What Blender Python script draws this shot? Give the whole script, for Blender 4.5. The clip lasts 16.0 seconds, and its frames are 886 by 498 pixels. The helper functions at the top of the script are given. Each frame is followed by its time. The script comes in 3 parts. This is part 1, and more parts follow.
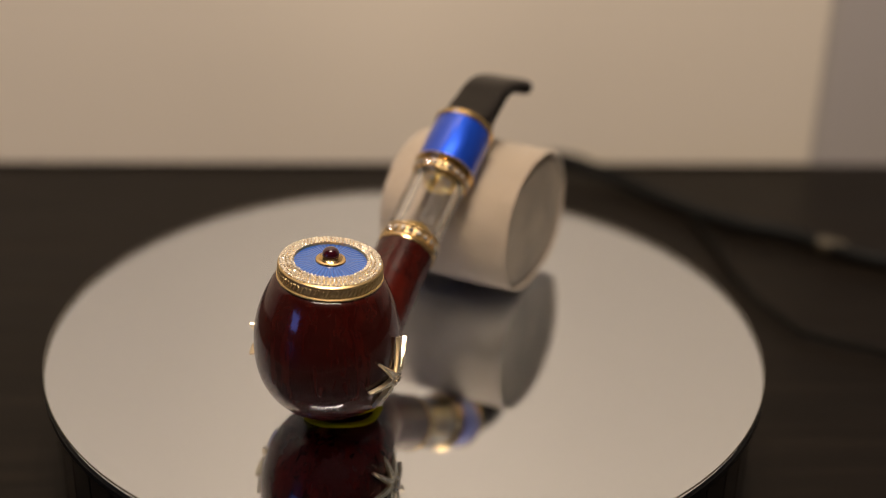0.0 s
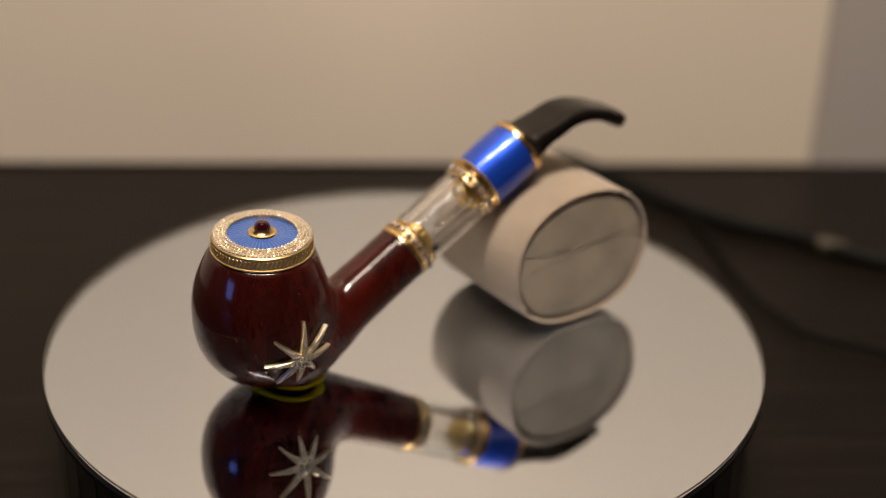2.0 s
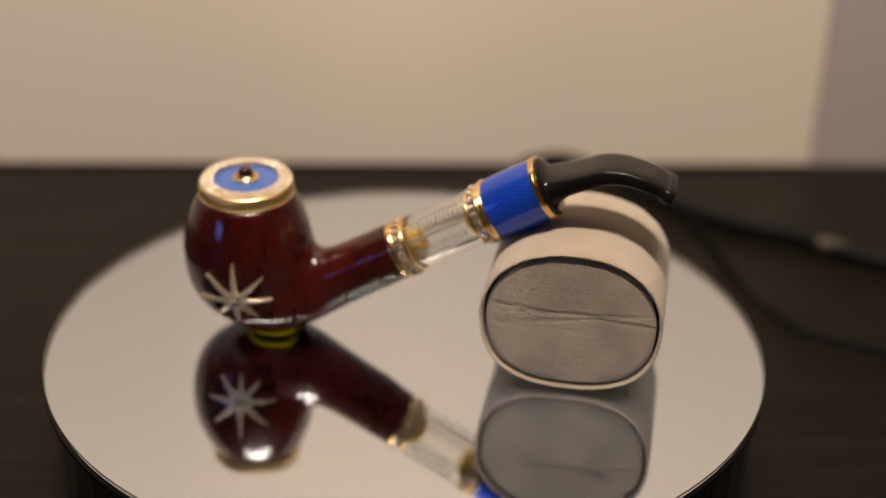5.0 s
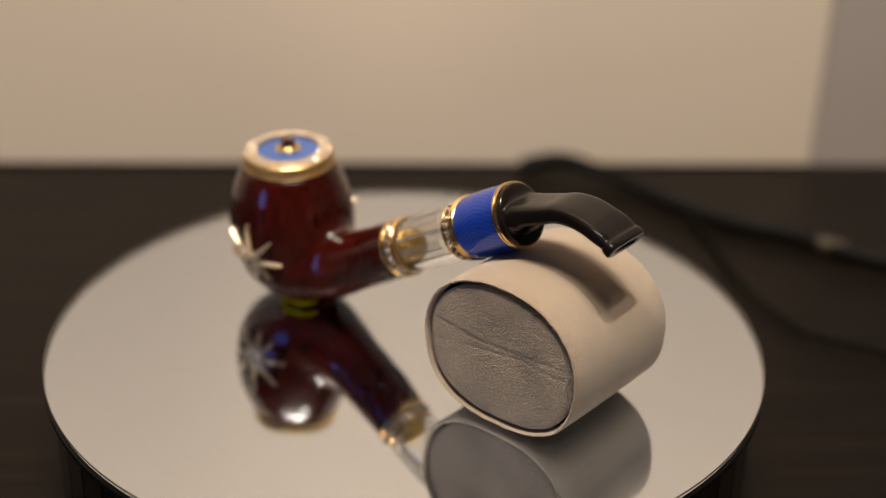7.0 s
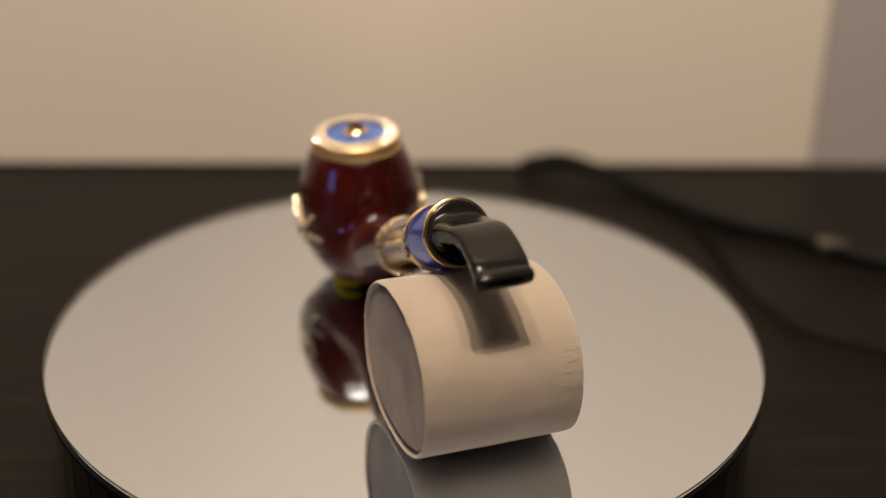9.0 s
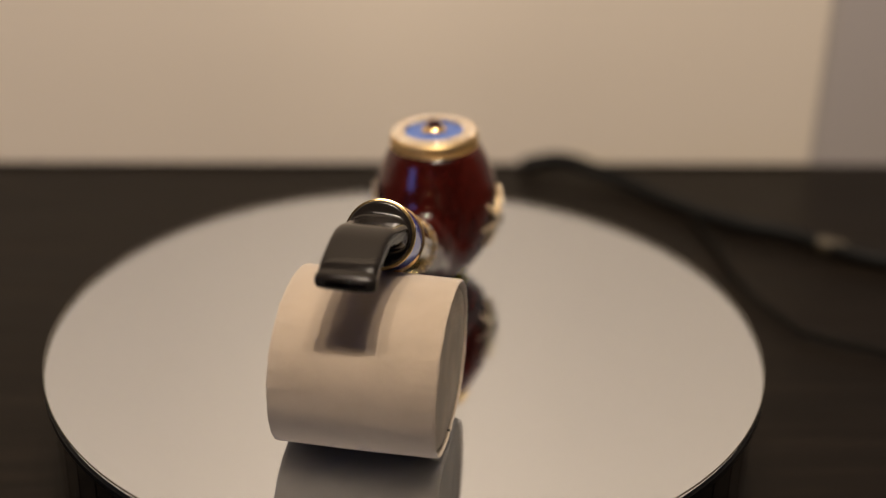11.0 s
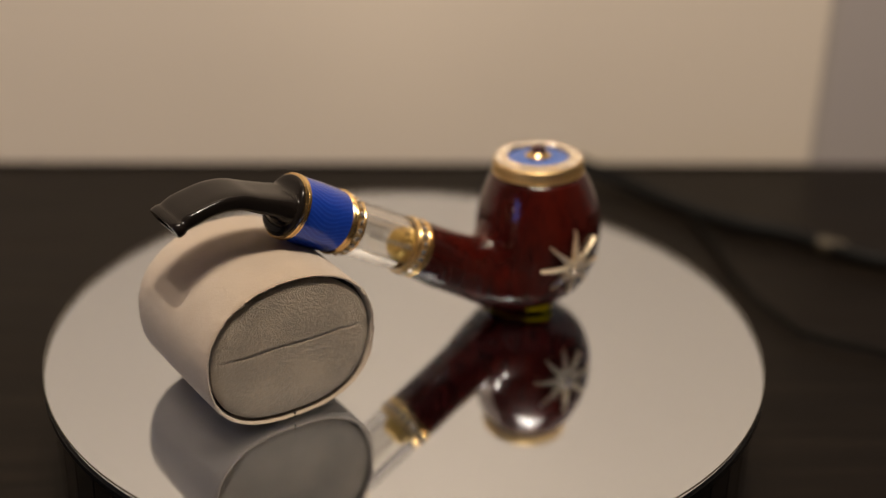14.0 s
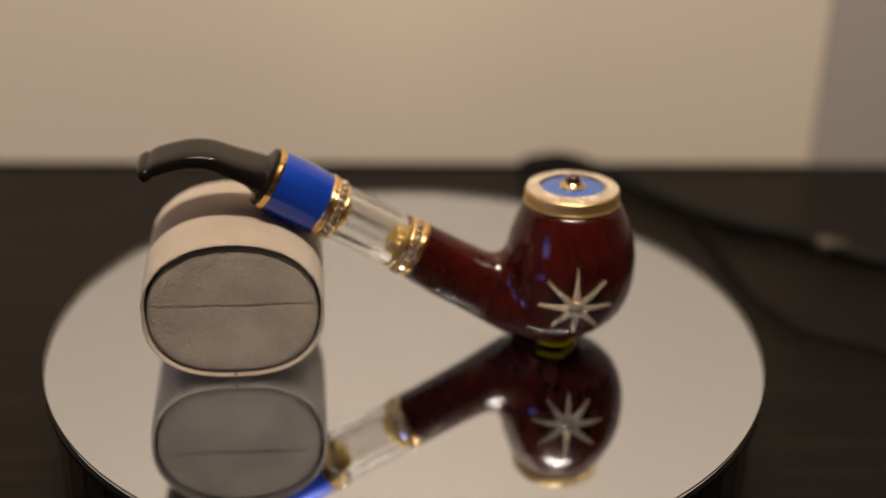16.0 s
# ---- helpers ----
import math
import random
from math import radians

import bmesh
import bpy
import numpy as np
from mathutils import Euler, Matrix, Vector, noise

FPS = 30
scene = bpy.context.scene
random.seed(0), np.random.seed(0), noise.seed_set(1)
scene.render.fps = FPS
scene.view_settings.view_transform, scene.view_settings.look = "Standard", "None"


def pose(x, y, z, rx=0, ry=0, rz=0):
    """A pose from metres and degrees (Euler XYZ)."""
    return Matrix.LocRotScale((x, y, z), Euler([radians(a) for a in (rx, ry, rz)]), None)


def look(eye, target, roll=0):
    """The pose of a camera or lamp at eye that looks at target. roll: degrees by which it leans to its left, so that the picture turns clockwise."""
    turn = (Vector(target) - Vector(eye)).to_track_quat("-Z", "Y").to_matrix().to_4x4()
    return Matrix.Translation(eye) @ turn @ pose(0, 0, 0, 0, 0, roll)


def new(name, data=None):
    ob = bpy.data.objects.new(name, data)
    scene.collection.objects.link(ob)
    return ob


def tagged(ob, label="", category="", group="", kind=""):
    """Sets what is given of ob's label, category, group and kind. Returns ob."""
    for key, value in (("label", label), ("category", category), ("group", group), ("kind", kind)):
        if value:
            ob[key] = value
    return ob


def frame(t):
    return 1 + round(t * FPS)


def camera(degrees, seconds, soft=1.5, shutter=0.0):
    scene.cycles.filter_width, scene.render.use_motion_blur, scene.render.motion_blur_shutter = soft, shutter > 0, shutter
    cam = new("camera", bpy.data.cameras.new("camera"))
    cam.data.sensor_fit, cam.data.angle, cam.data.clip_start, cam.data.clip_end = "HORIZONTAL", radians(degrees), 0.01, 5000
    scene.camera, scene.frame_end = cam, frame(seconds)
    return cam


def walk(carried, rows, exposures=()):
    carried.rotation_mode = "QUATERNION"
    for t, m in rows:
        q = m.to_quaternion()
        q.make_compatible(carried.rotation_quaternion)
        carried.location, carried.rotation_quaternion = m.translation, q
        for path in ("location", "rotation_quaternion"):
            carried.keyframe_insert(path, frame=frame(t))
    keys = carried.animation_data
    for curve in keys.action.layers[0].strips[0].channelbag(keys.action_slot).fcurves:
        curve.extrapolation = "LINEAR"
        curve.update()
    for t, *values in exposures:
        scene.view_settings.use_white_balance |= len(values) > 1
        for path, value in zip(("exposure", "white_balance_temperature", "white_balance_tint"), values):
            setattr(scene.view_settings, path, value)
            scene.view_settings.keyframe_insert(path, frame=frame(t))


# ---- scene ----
# The camera stands still; a mirror turntable carries the pipe and the cushion.
EYE = (0.0, -0.4395, 0.2543)
VIEW = Matrix.Translation(EYE) @ Euler((radians(90 - 26.65), 0, radians(-1.594))).to_matrix().to_4x4() @ pose(0, 0, 0, 0, 0, 1.33)
cam = camera(34.52, 16.0, soft=1.05)
cam.data.dof.use_dof = True
cam.data.dof.focus_distance = 0.440
cam.data.dof.aperture_fstop = 4.1
walk(cam, [(0, VIEW), (16, VIEW)], exposures=[(0, -0.10), (2.5, -0.09), (3.5, 0.03), (6.5, 0.02), (12.5, 0.03), (13.5, -0.12), (16, -0.11)])

# Turn of the plate in degrees at each time, nearly steady at 15 degrees a second.
TURN = [(0.0, 53.0), (0.5, 45.69), (1.0, 38.3), (1.5, 30.66), (2.0, 22.98), (2.5, 15.48), (3.0, 7.65), (3.5, 0.0), (4.0, -7.64),
        (4.5, -15.1), (5.0, -22.6), (5.5, -30.0), (6.0, -37.5), (6.5, -44.96), (7.0, -52.43), (7.5, -59.79), (8.0, -67.27), (8.5, -74.6),
        (9.0, -82.16), (9.5, -89.6), (10.0, -97.1), (10.5, -104.6), (11.0, -112.1), (11.5, -119.74), (12.0, -127.7), (12.5, -135.34),
        (13.0, -143.07), (13.5, -149.18), (14.0, -157.86), (14.5, -164.39), (15.0, -171.71), (15.5, -178.99), (16.0, -186.57)]

# ---- light ----
TABLE_Z = -0.05
WALL_Y = 0.267
WALL_TURN = pose(0, 0, 0, 0, 0, 1.4)
world = bpy.data.worlds.new("world")
scene.world = world
world.use_nodes = True
world.node_tree.nodes["Background"].inputs["Color"].default_value = (0.9, 0.92, 1.0, 1)
world.node_tree.nodes["Background"].inputs["Strength"].default_value = 0.02


def area_lamp(name, m, sx, sy, watts, colour, spread=180):
    data = bpy.data.lights.new(name, "AREA")
    data.shape, data.size, data.size_y = "RECTANGLE", sx, sy
    data.energy, data.color, data.spread = watts, colour, radians(spread)
    ob = new(name, data)
    ob.matrix_world = m
    return ob


def spot_lamp(name, eye, target, degrees, blend, watts, colour, radius):
    data = bpy.data.lights.new(name, "SPOT")
    data.spot_size, data.spot_blend, data.shadow_soft_size = radians(degrees), blend, radius
    data.energy, data.color = watts, colour
    ob = new(name, data)
    ob.matrix_world = look(eye, target)
    return ob


WARM = (1.0, 0.84, 0.674)
# a row of small ceiling downlights and a blue window; added unseen: a long strip over the turntable for gloss and fill,
# two wall washers, and a spot that brightens the upper wall
for x, watts in ((-0.22, 7.0), (0.03, 18.0), (0.25, 7.0)):
    area_lamp("downlight", look((x, -0.39, 1.72), (0, 0, 0)), 0.035, 0.035, watts, WARM)
# unseen strip, added for the wide gloss under the bowl and overhead fill
area_lamp("overhead_fill_strip", look((0.0, -0.46, 1.74), (0, 0, 0)), 1.0, 0.12, 12.0, WARM)
# unseen washers, coned to brighten the wall and miss the pipe
for x in (-0.29, 0.26):
    spot_lamp("wall_washer", (x, -1.20, 1.72), (x, 0.267, 0.36), 23, 0.4, 26.0, (1.0, 0.84, 0.653), 0.03)
# unseen lamp, added to brighten the wall above the view
spot_lamp("upper_wall_boost", (0.0, -0.05, 1.70), (0.0, 0.267, 1.20), 50, 0.6, 30.0, (1.0, 0.84, 0.653), 0.02)
area_lamp("window_light", look((-1.85, -1.35, 0.45), (0, 0, 0.05)), 0.55, 0.46, 3.0, (0.16, 0.28, 1.0))

# ---- materials ----


def material(name, base, rough=0.5, metal=0.0, **more):
    m = bpy.data.materials.new(name)
    m.use_nodes = True
    b = m.node_tree.nodes["Principled BSDF"]
    b.inputs["Base Color"].default_value = (*base, 1)
    b.inputs["Roughness"].default_value = rough
    b.inputs["Metallic"].default_value = metal
    for key, value in more.items():
        b.inputs[key.replace("_", " ")].default_value = value
    return m


def node(m, kind, **props):
    n = m.node_tree.nodes.new(kind)
    for key, value in props.items():
        if key == "operation":
            n.operation = value
        elif key == "wave_type":
            n.wave_type = value
        elif key == "bands_direction":
            n.bands_direction = value
        else:
            n.inputs[key.replace("_", " ")].default_value = value
    return n


def link(m, a, out, b, inp):
    m.node_tree.links.new(a.outputs[out], b.inputs[inp])


def bsdf(m):
    return m.node_tree.nodes["Principled BSDF"]


def coords(m, scale=(1, 1, 1)):
    tc = node(m, "ShaderNodeTexCoord")
    mp = node(m, "ShaderNodeMapping", Scale=scale)
    link(m, tc, "Object", mp, "Vector")
    return mp


def ramp(m, a, out, stops):
    r = m.node_tree.nodes.new("ShaderNodeValToRGB")
    while len(r.color_ramp.elements) < len(stops):
        r.color_ramp.elements.new(0.5)
    for e, (pos, c) in zip(r.color_ramp.elements, stops):
        e.position, e.color = pos, (*c, 1)
    link(m, a, out, r, "Fac")
    return r


def bump(m, a, out, strength, distance, before=None):
    b = node(m, "ShaderNodeBump", Strength=strength, Distance=distance)
    link(m, a, out, b, "Height")
    if before:
        link(m, before, "Normal", b, "Normal")
    link(m, b, "Normal", bsdf(m), "Normal")
    return b


def rough_noise(m, mp, scale, low, high):
    n = node(m, "ShaderNodeTexNoise", Scale=scale, Detail=4)
    link(m, mp, "Vector", n, "Vector")
    r = node(m, "ShaderNodeMapRange", To_Min=low, To_Max=high)
    link(m, n, "Fac", r, "Value")
    link(m, r, "Result", bsdf(m), "Roughness")


def make_briar():
    """Polished red-brown briar under a clear lacquer, with fine upright grain."""
    m = material("briar_lacquer", (0.05, 0.006, 0.004), 0.45, Coat_Weight=1.0, Coat_Roughness=0.11, Specular_IOR_Level=0.05)
    mp = coords(m, (1, 1, 0.18))
    n1 = node(m, "ShaderNodeTexNoise", Scale=420, Detail=6, Roughness=0.6, Distortion=0.6)
    n2 = node(m, "ShaderNodeTexNoise", Scale=45, Detail=3)
    link(m, mp, "Vector", n1, "Vector")
    link(m, mp, "Vector", n2, "Vector")
    mix = node(m, "ShaderNodeMath", operation="ADD")
    half = node(m, "ShaderNodeMath", operation="MULTIPLY")
    half.inputs[1].default_value = 0.5
    link(m, n1, "Fac", mix, 0)
    link(m, n2, "Fac", mix, 1)
    link(m, mix, "Value", half, 0)
    r = ramp(m, half, "Value", [(0.28, (0.012, 0.0010, 0.0006)), (0.5, (0.028, 0.0020, 0.0010)), (0.75, (0.068, 0.0052, 0.0020))])
    link(m, r, "Color", bsdf(m), "Base Color")
    return m


def make_gold(name="gold", base=(0.92, 0.66, 0.31), rough=0.16):
    m = material(name, base, rough, 1.0)
    mp = coords(m)
    rough_noise(m, mp, 900, rough * 0.7, rough * 1.7)
    n = node(m, "ShaderNodeTexNoise", Scale=1500, Detail=2)
    link(m, mp, "Vector", n, "Vector")
    bump(m, n, "Fac", 0.12, 0.0003)
    return m


def make_enamel_rays():
    """Translucent blue enamel over sunburst engine turning."""
    m = material("blue_enamel_rays", (0.03, 0.12, 0.55), 0.3, 0.0, Coat_Weight=1.0, Coat_Roughness=0.04)
    tc = node(m, "ShaderNodeTexCoord")
    sep = m.node_tree.nodes.new("ShaderNodeSeparateXYZ")
    link(m, tc, "Object", sep, "Vector")
    at = node(m, "ShaderNodeMath", operation="ARCTAN2")
    link(m, sep, "Y", at, 0)
    link(m, sep, "X", at, 1)
    mu = node(m, "ShaderNodeMath", operation="MULTIPLY")
    mu.inputs[1].default_value = 48
    link(m, at, "Value", mu, 0)
    si = node(m, "ShaderNodeMath", operation="SINE")
    link(m, mu, "Value", si, 0)
    r = ramp(m, si, "Value", [(0.0, (0.010, 0.075, 0.36)), (1.0, (0.030, 0.155, 0.56))])
    link(m, r, "Color", bsdf(m), "Base Color")
    bump(m, si, "Value", 0.5, 0.0002)
    return m


def make_enamel_waves():
    """Translucent blue enamel over wavy engine turning round the sleeve."""
    m = material("blue_enamel_waves", (0.012, 0.04, 0.45), 0.36, 0.55, Coat_Weight=1.0, Coat_Roughness=0.05, Specular_IOR_Level=0.2)
    tc = node(m, "ShaderNodeTexCoord")
    sep = m.node_tree.nodes.new("ShaderNodeSeparateXYZ")
    link(m, tc, "Object", sep, "Vector")

    def math_node(op, a, b=None):
        n = node(m, "ShaderNodeMath", operation=op)
        for k, v in enumerate((a, b)):
            if isinstance(v, (int, float)):
                n.inputs[k].default_value = v
            elif v is not None:
                m.node_tree.links.new(v, n.inputs[k])
        return n.outputs["Value"]

    turn = math_node("ARCTAN2", sep.outputs["Y"], sep.outputs["X"])
    bend = math_node("MULTIPLY", math_node("COSINE", math_node("MULTIPLY", sep.outputs["Z"], 330.0)), 6.0)
    coarse = math_node("SINE", math_node("ADD", math_node("MULTIPLY", turn, 46.0), bend))
    fine = math_node("SINE", math_node("ADD", math_node("MULTIPLY", turn, 138.0), math_node("MULTIPLY", bend, 2.0)))
    wave = math_node("ADD", math_node("MULTIPLY", coarse, 0.7), math_node("MULTIPLY", fine, 0.3))
    r = m.node_tree.nodes.new("ShaderNodeValToRGB")
    r.color_ramp.elements[0].color, r.color_ramp.elements[1].color = (0.009, 0.058, 0.52, 1), (0.017, 0.095, 0.64, 1)
    m.node_tree.links.new(wave, r.inputs["Fac"])
    link(m, r, "Color", bsdf(m), "Base Color")
    b = node(m, "ShaderNodeBump", Strength=0.16, Distance=0.00025)
    m.node_tree.links.new(wave, b.inputs["Height"])
    link(m, b, "Normal", bsdf(m), "Normal")
    return m


def make_suede(name, light, dark, grain, relief, low=0.3, high=0.65):
    m = material(name, light, 0.95, Sheen_Weight=0.5, Sheen_Roughness=0.45, Specular_IOR_Level=0.15)
    mp = coords(m)
    n = node(m, "ShaderNodeTexNoise", Scale=grain, Detail=5, Roughness=0.65)
    n2 = node(m, "ShaderNodeTexNoise", Scale=70, Detail=3)
    link(m, mp, "Vector", n, "Vector")
    link(m, mp, "Vector", n2, "Vector")
    add = node(m, "ShaderNodeMath", operation="ADD")
    link(m, n, "Fac", add, 0)
    link(m, n2, "Fac", add, 1)
    half = node(m, "ShaderNodeMath", operation="MULTIPLY")
    half.inputs[1].default_value = 0.5
    link(m, add, "Value", half, 0)
    r = ramp(m, half, "Value", [(low, dark), (high, light)])
    link(m, r, "Color", bsdf(m), "Base Color")
    bump(m, n, "Fac", 1.0, relief)
    return m


def make_table_wood():
    m = material("black_brown_wood", (0.02, 0.014, 0.01), 0.4, Specular_IOR_Level=0.12)
    mp = coords(m, (1.0, 14, 14))
    n = node(m, "ShaderNodeTexNoise", Scale=9, Detail=8, Roughness=0.65, Distortion=0.4)
    link(m, mp, "Vector", n, "Vector")
    r = ramp(m, n, "Fac", [(0.3, (0.003, 0.0021, 0.0015)), (0.55, (0.0062, 0.0043, 0.003)), (0.75, (0.012, 0.0083, 0.0055))])
    link(m, r, "Color", bsdf(m), "Base Color")
    rough_noise(m, mp, 14, 0.36, 0.55)
    bump(m, n, "Fac", 0.15, 0.0006)
    return m


def make_plaster(name, base):
    m = material(name, base, 0.85, Specular_IOR_Level=0.2)
    mp = coords(m)
    n = node(m, "ShaderNodeTexNoise", Scale=2.2, Detail=4)
    link(m, mp, "Vector", n, "Vector")
    low = tuple(c * 0.93 for c in base)
    r = ramp(m, n, "Fac", [(0.3, low), (0.7, base)])
    link(m, r, "Color", bsdf(m), "Base Color")
    n2 = node(m, "ShaderNodeTexNoise", Scale=240, Detail=3)
    link(m, mp, "Vector", n2, "Vector")
    bump(m, n2, "Fac", 0.1, 0.001)
    return m


def make_vulcanite():
    m = material("black_vulcanite", (0.010, 0.008, 0.007), 0.2, Specular_IOR_Level=0.22)
    mp = coords(m)
    rough_noise(m, mp, 260, 0.10, 0.20)
    return m


def make_pane():
    """Thin clear glass: seen straight through, with a faint surface gloss."""
    m = material("plate_glass", (1, 1, 1), 0.0)
    clear = node(m, "ShaderNodeBsdfTransparent", Color=(0.985, 0.99, 0.985, 1))
    gloss = node(m, "ShaderNodeBsdfGlossy", Roughness=0.0)
    mix = node(m, "ShaderNodeMixShader")
    mix.inputs[0].default_value = 0.03
    link(m, clear, "BSDF", mix, 1)
    link(m, gloss, "BSDF", mix, 2)
    out = m.node_tree.nodes["Material Output"]
    link(m, mix, "Shader", out, "Surface")
    return m


BRIAR = make_briar()
GOLD = make_gold()
PALE_GOLD = make_gold("pale_gold", (0.74, 0.54, 0.26), 0.30)
SILVER = make_gold("star_gold", (0.80, 0.68, 0.49), 0.3)
ENAMEL_RAYS = make_enamel_rays()
ENAMEL_WAVES = make_enamel_waves()
SUEDE = make_suede("taupe_suede", (0.52, 0.416, 0.312), (0.41, 0.325, 0.241), 2600, 0.0007)
# same suede, colour lightened for light the end panels miss; contrast stands for nap shade
SUEDE_FACE_LIT = make_suede("taupe_suede_face_lit", (0.70, 0.562, 0.405), (0.49, 0.388, 0.273), 1500, 0.0060, 0.42, 0.58)
# near-black for the painted shade in the end grooves, and for the seam
DARK_GAP = material("groove_shade_and_seam", (0.03, 0.024, 0.02), 0.9)
WOOD = make_table_wood()
WALL_PAINT = make_plaster("cream_paint", (0.78, 0.69, 0.58))
GREY_WALL = make_plaster("grey_wall_paint", (0.43, 0.39, 0.375))
# for the unseen walls and ceiling, dark to hold down reflections and bounce
ROOM_PAINT = make_plaster("unseen_room_dark", (0.14, 0.125, 0.11))
VULCANITE = make_vulcanite()
DIAMOND = material("diamond", (0.80, 0.74, 0.66), 0.06, 0.85, IOR=2.2)
PAVE = material("pave_diamond", (0.76, 0.68, 0.56), 0.08, 0.5, IOR=2.2)
CRYSTAL = material("rock_crystal", (0.99, 0.985, 0.97), 0.01, 0.0, Transmission_Weight=1.0, IOR=1.5)
PLATE_GLASS = make_pane()
MIRROR = material("mirror_silver", (0.793, 0.838, 0.948), 0.0, 1.0)
RIM_GLASS = material("polished_glass_edge", (0.10, 0.085, 0.065), 0.10, 0.0, Coat_Weight=1.0, Coat_Roughness=0.05)
SIDE_MIRROR = material("smoked_mirror", (0.10, 0.10, 0.10), 0.08, 1.0)
BEAD = material("green_grey_glass_edge", (0.16, 0.20, 0.19), 0.25, 0.3)
BLACK = material("black_plastic", (0.004, 0.004, 0.004), 0.4, Specular_IOR_Level=0.2)
ETCH = material("frosted_etching", (0.22, 0.20, 0.18), 0.6)
SOFT_GOLD = make_gold("brushed_gold", (0.95, 0.70, 0.25), 0.3)
GARNET = material("dark_red_cabochon", (0.03, 0.002, 0.006), 0.04, 0.0, Coat_Weight=1.0, Coat_Roughness=0.01)
PUTTY = material("yellow_putty", (0.62, 0.50, 0.0), 0.6, Specular_IOR_Level=0.1)
CABLE = material("black_rubber", (0.004, 0.004, 0.004), 0.6, Specular_IOR_Level=0.15)
CORD = material("dull_black_cord", (0.006, 0.005, 0.004), 0.7, Specular_IOR_Level=0.1)
BRASS = material("dull_brass", (0.05, 0.039, 0.024), 0.6, 0.2)

# ---- mesh tools ----


def part(name, bm, mat, parent=None, label="", smooth=True, matrix=None):
    me = bpy.data.meshes.new(name)
    if isinstance(bm, tuple):
        me.from_pydata(*bm)
    else:
        bm.to_mesh(me)
        bm.free()
    me.materials.append(mat)
    if smooth:
        me.polygons.foreach_set("use_smooth", [True] * len(me.polygons))
        me.set_sharp_from_angle(angle=radians(38))
    ob = new(name, me)
    if parent:
        ob.parent = parent
    if matrix is not None:
        ob.matrix_basis = matrix
    return tagged(ob, label)


def thing(name, label, category, m=None, group="", kind=""):
    ob = new(name)
    ob.empty_display_size = 0.02
    if m is not None:
        ob.matrix_basis = m
    return tagged(ob, label, category, group, kind)


def lathe(profile, seg=96, closed=False):
    """Turns (radius, height) points round z. closed joins the last to the first point."""
    bm = bmesh.new()
    rings = []
    for r, z in profile:
        if r < 1e-6:
            rings.append([bm.verts.new((0, 0, z))])
        else:
            rings.append([bm.verts.new((r * math.cos(2 * math.pi * i / seg), r * math.sin(2 * math.pi * i / seg), z)) for i in range(seg)])
    pairs = list(zip(rings, rings[1:])) + ([(rings[-1], rings[0])] if closed else [])
    for a, b in pairs:
        for i in range(seg):
            j = (i + 1) % seg
            f = [a[i % len(a)], a[j % len(a)], b[j % len(b)], b[i % len(b)]]
            f = [v for k, v in enumerate(f) if v not in f[:k]]
            if len(f) > 2:
                bm.faces.new(f)
    bmesh.ops.recalc_face_normals(bm, faces=bm.faces)
    return bm


def box(x0, x1, y0, y1, z0, z1, bevel=0.0):
    bm = bmesh.new()
    bmesh.ops.create_cube(bm, size=1)
    for v in bm.verts:
        v.co = ((x0 + x1) / 2 + v.co.x * (x1 - x0), (y0 + y1) / 2 + v.co.y * (y1 - y0), (z0 + z1) / 2 + v.co.z * (z1 - z0))
    if bevel:
        bmesh.ops.bevel(bm, geom=bm.edges[:], offset=bevel, segments=3, profile=0.5, affect="EDGES")
    return bm


def loft(rings, caps=True):
    bm = bmesh.new()
    vs = [[bm.verts.new(p) for p in ring] for ring in rings]
    n = len(vs[0])
    for a, b in zip(vs, vs[1:]):
        for i in range(n):
            bm.faces.new((a[i], a[(i + 1) % n], b[(i + 1) % n], b[i]))
    if caps:
        bm.faces.new(vs[0][::-1])
        bm.faces.new(vs[-1])
    bmesh.ops.recalc_face_normals(bm, faces=bm.faces)
    return bm


def tube(path, radius, seg=12):
    rings = []
    for i, p in enumerate(path):
        p = Vector(p)
        d = (Vector(path[min(i + 1, len(path) - 1)]) - Vector(path[max(i - 1, 0)])).normalized()
        side = d.cross(Vector((0, 0, 1))).normalized()
        up = side.cross(d)
        rings.append([p + radius * (math.cos(a) * side + math.sin(a) * up) for a in (2 * math.pi * k / seg for k in range(seg))])
    return loft(rings)


def smooth_path(points, steps=8):
    """A Catmull-Rom line through the points."""
    pts = [Vector(p) for p in points]
    out = []
    for i in range(len(pts) - 1):
        p0, p1, p2, p3 = pts[max(i - 1, 0)], pts[i], pts[i + 1], pts[min(i + 2, len(pts) - 1)]
        for k in range(steps):
            t = k / steps
            out.append(0.5 * (2 * p1 + (p2 - p0) * t + (2 * p0 - 5 * p1 + 4 * p2 - p3) * t * t + (3 * p1 - p0 - 3 * p2 + p3) * t ** 3))
    return out + [pts[-1]]


def bead(r, z, w, out=0.0):
    """Profile of a rounded ring, from z to z + w, proud by half its width."""
    return [(r - 0.0012, z), (r, z), (r + out * 0.7 + w * 0.25, z + w * 0.2), (r + out + w * 0.38, z + w * 0.5), (r + out * 0.7 + w * 0.25, z + w * 0.8), (r, z + w), (r - 0.0012, z + w)]


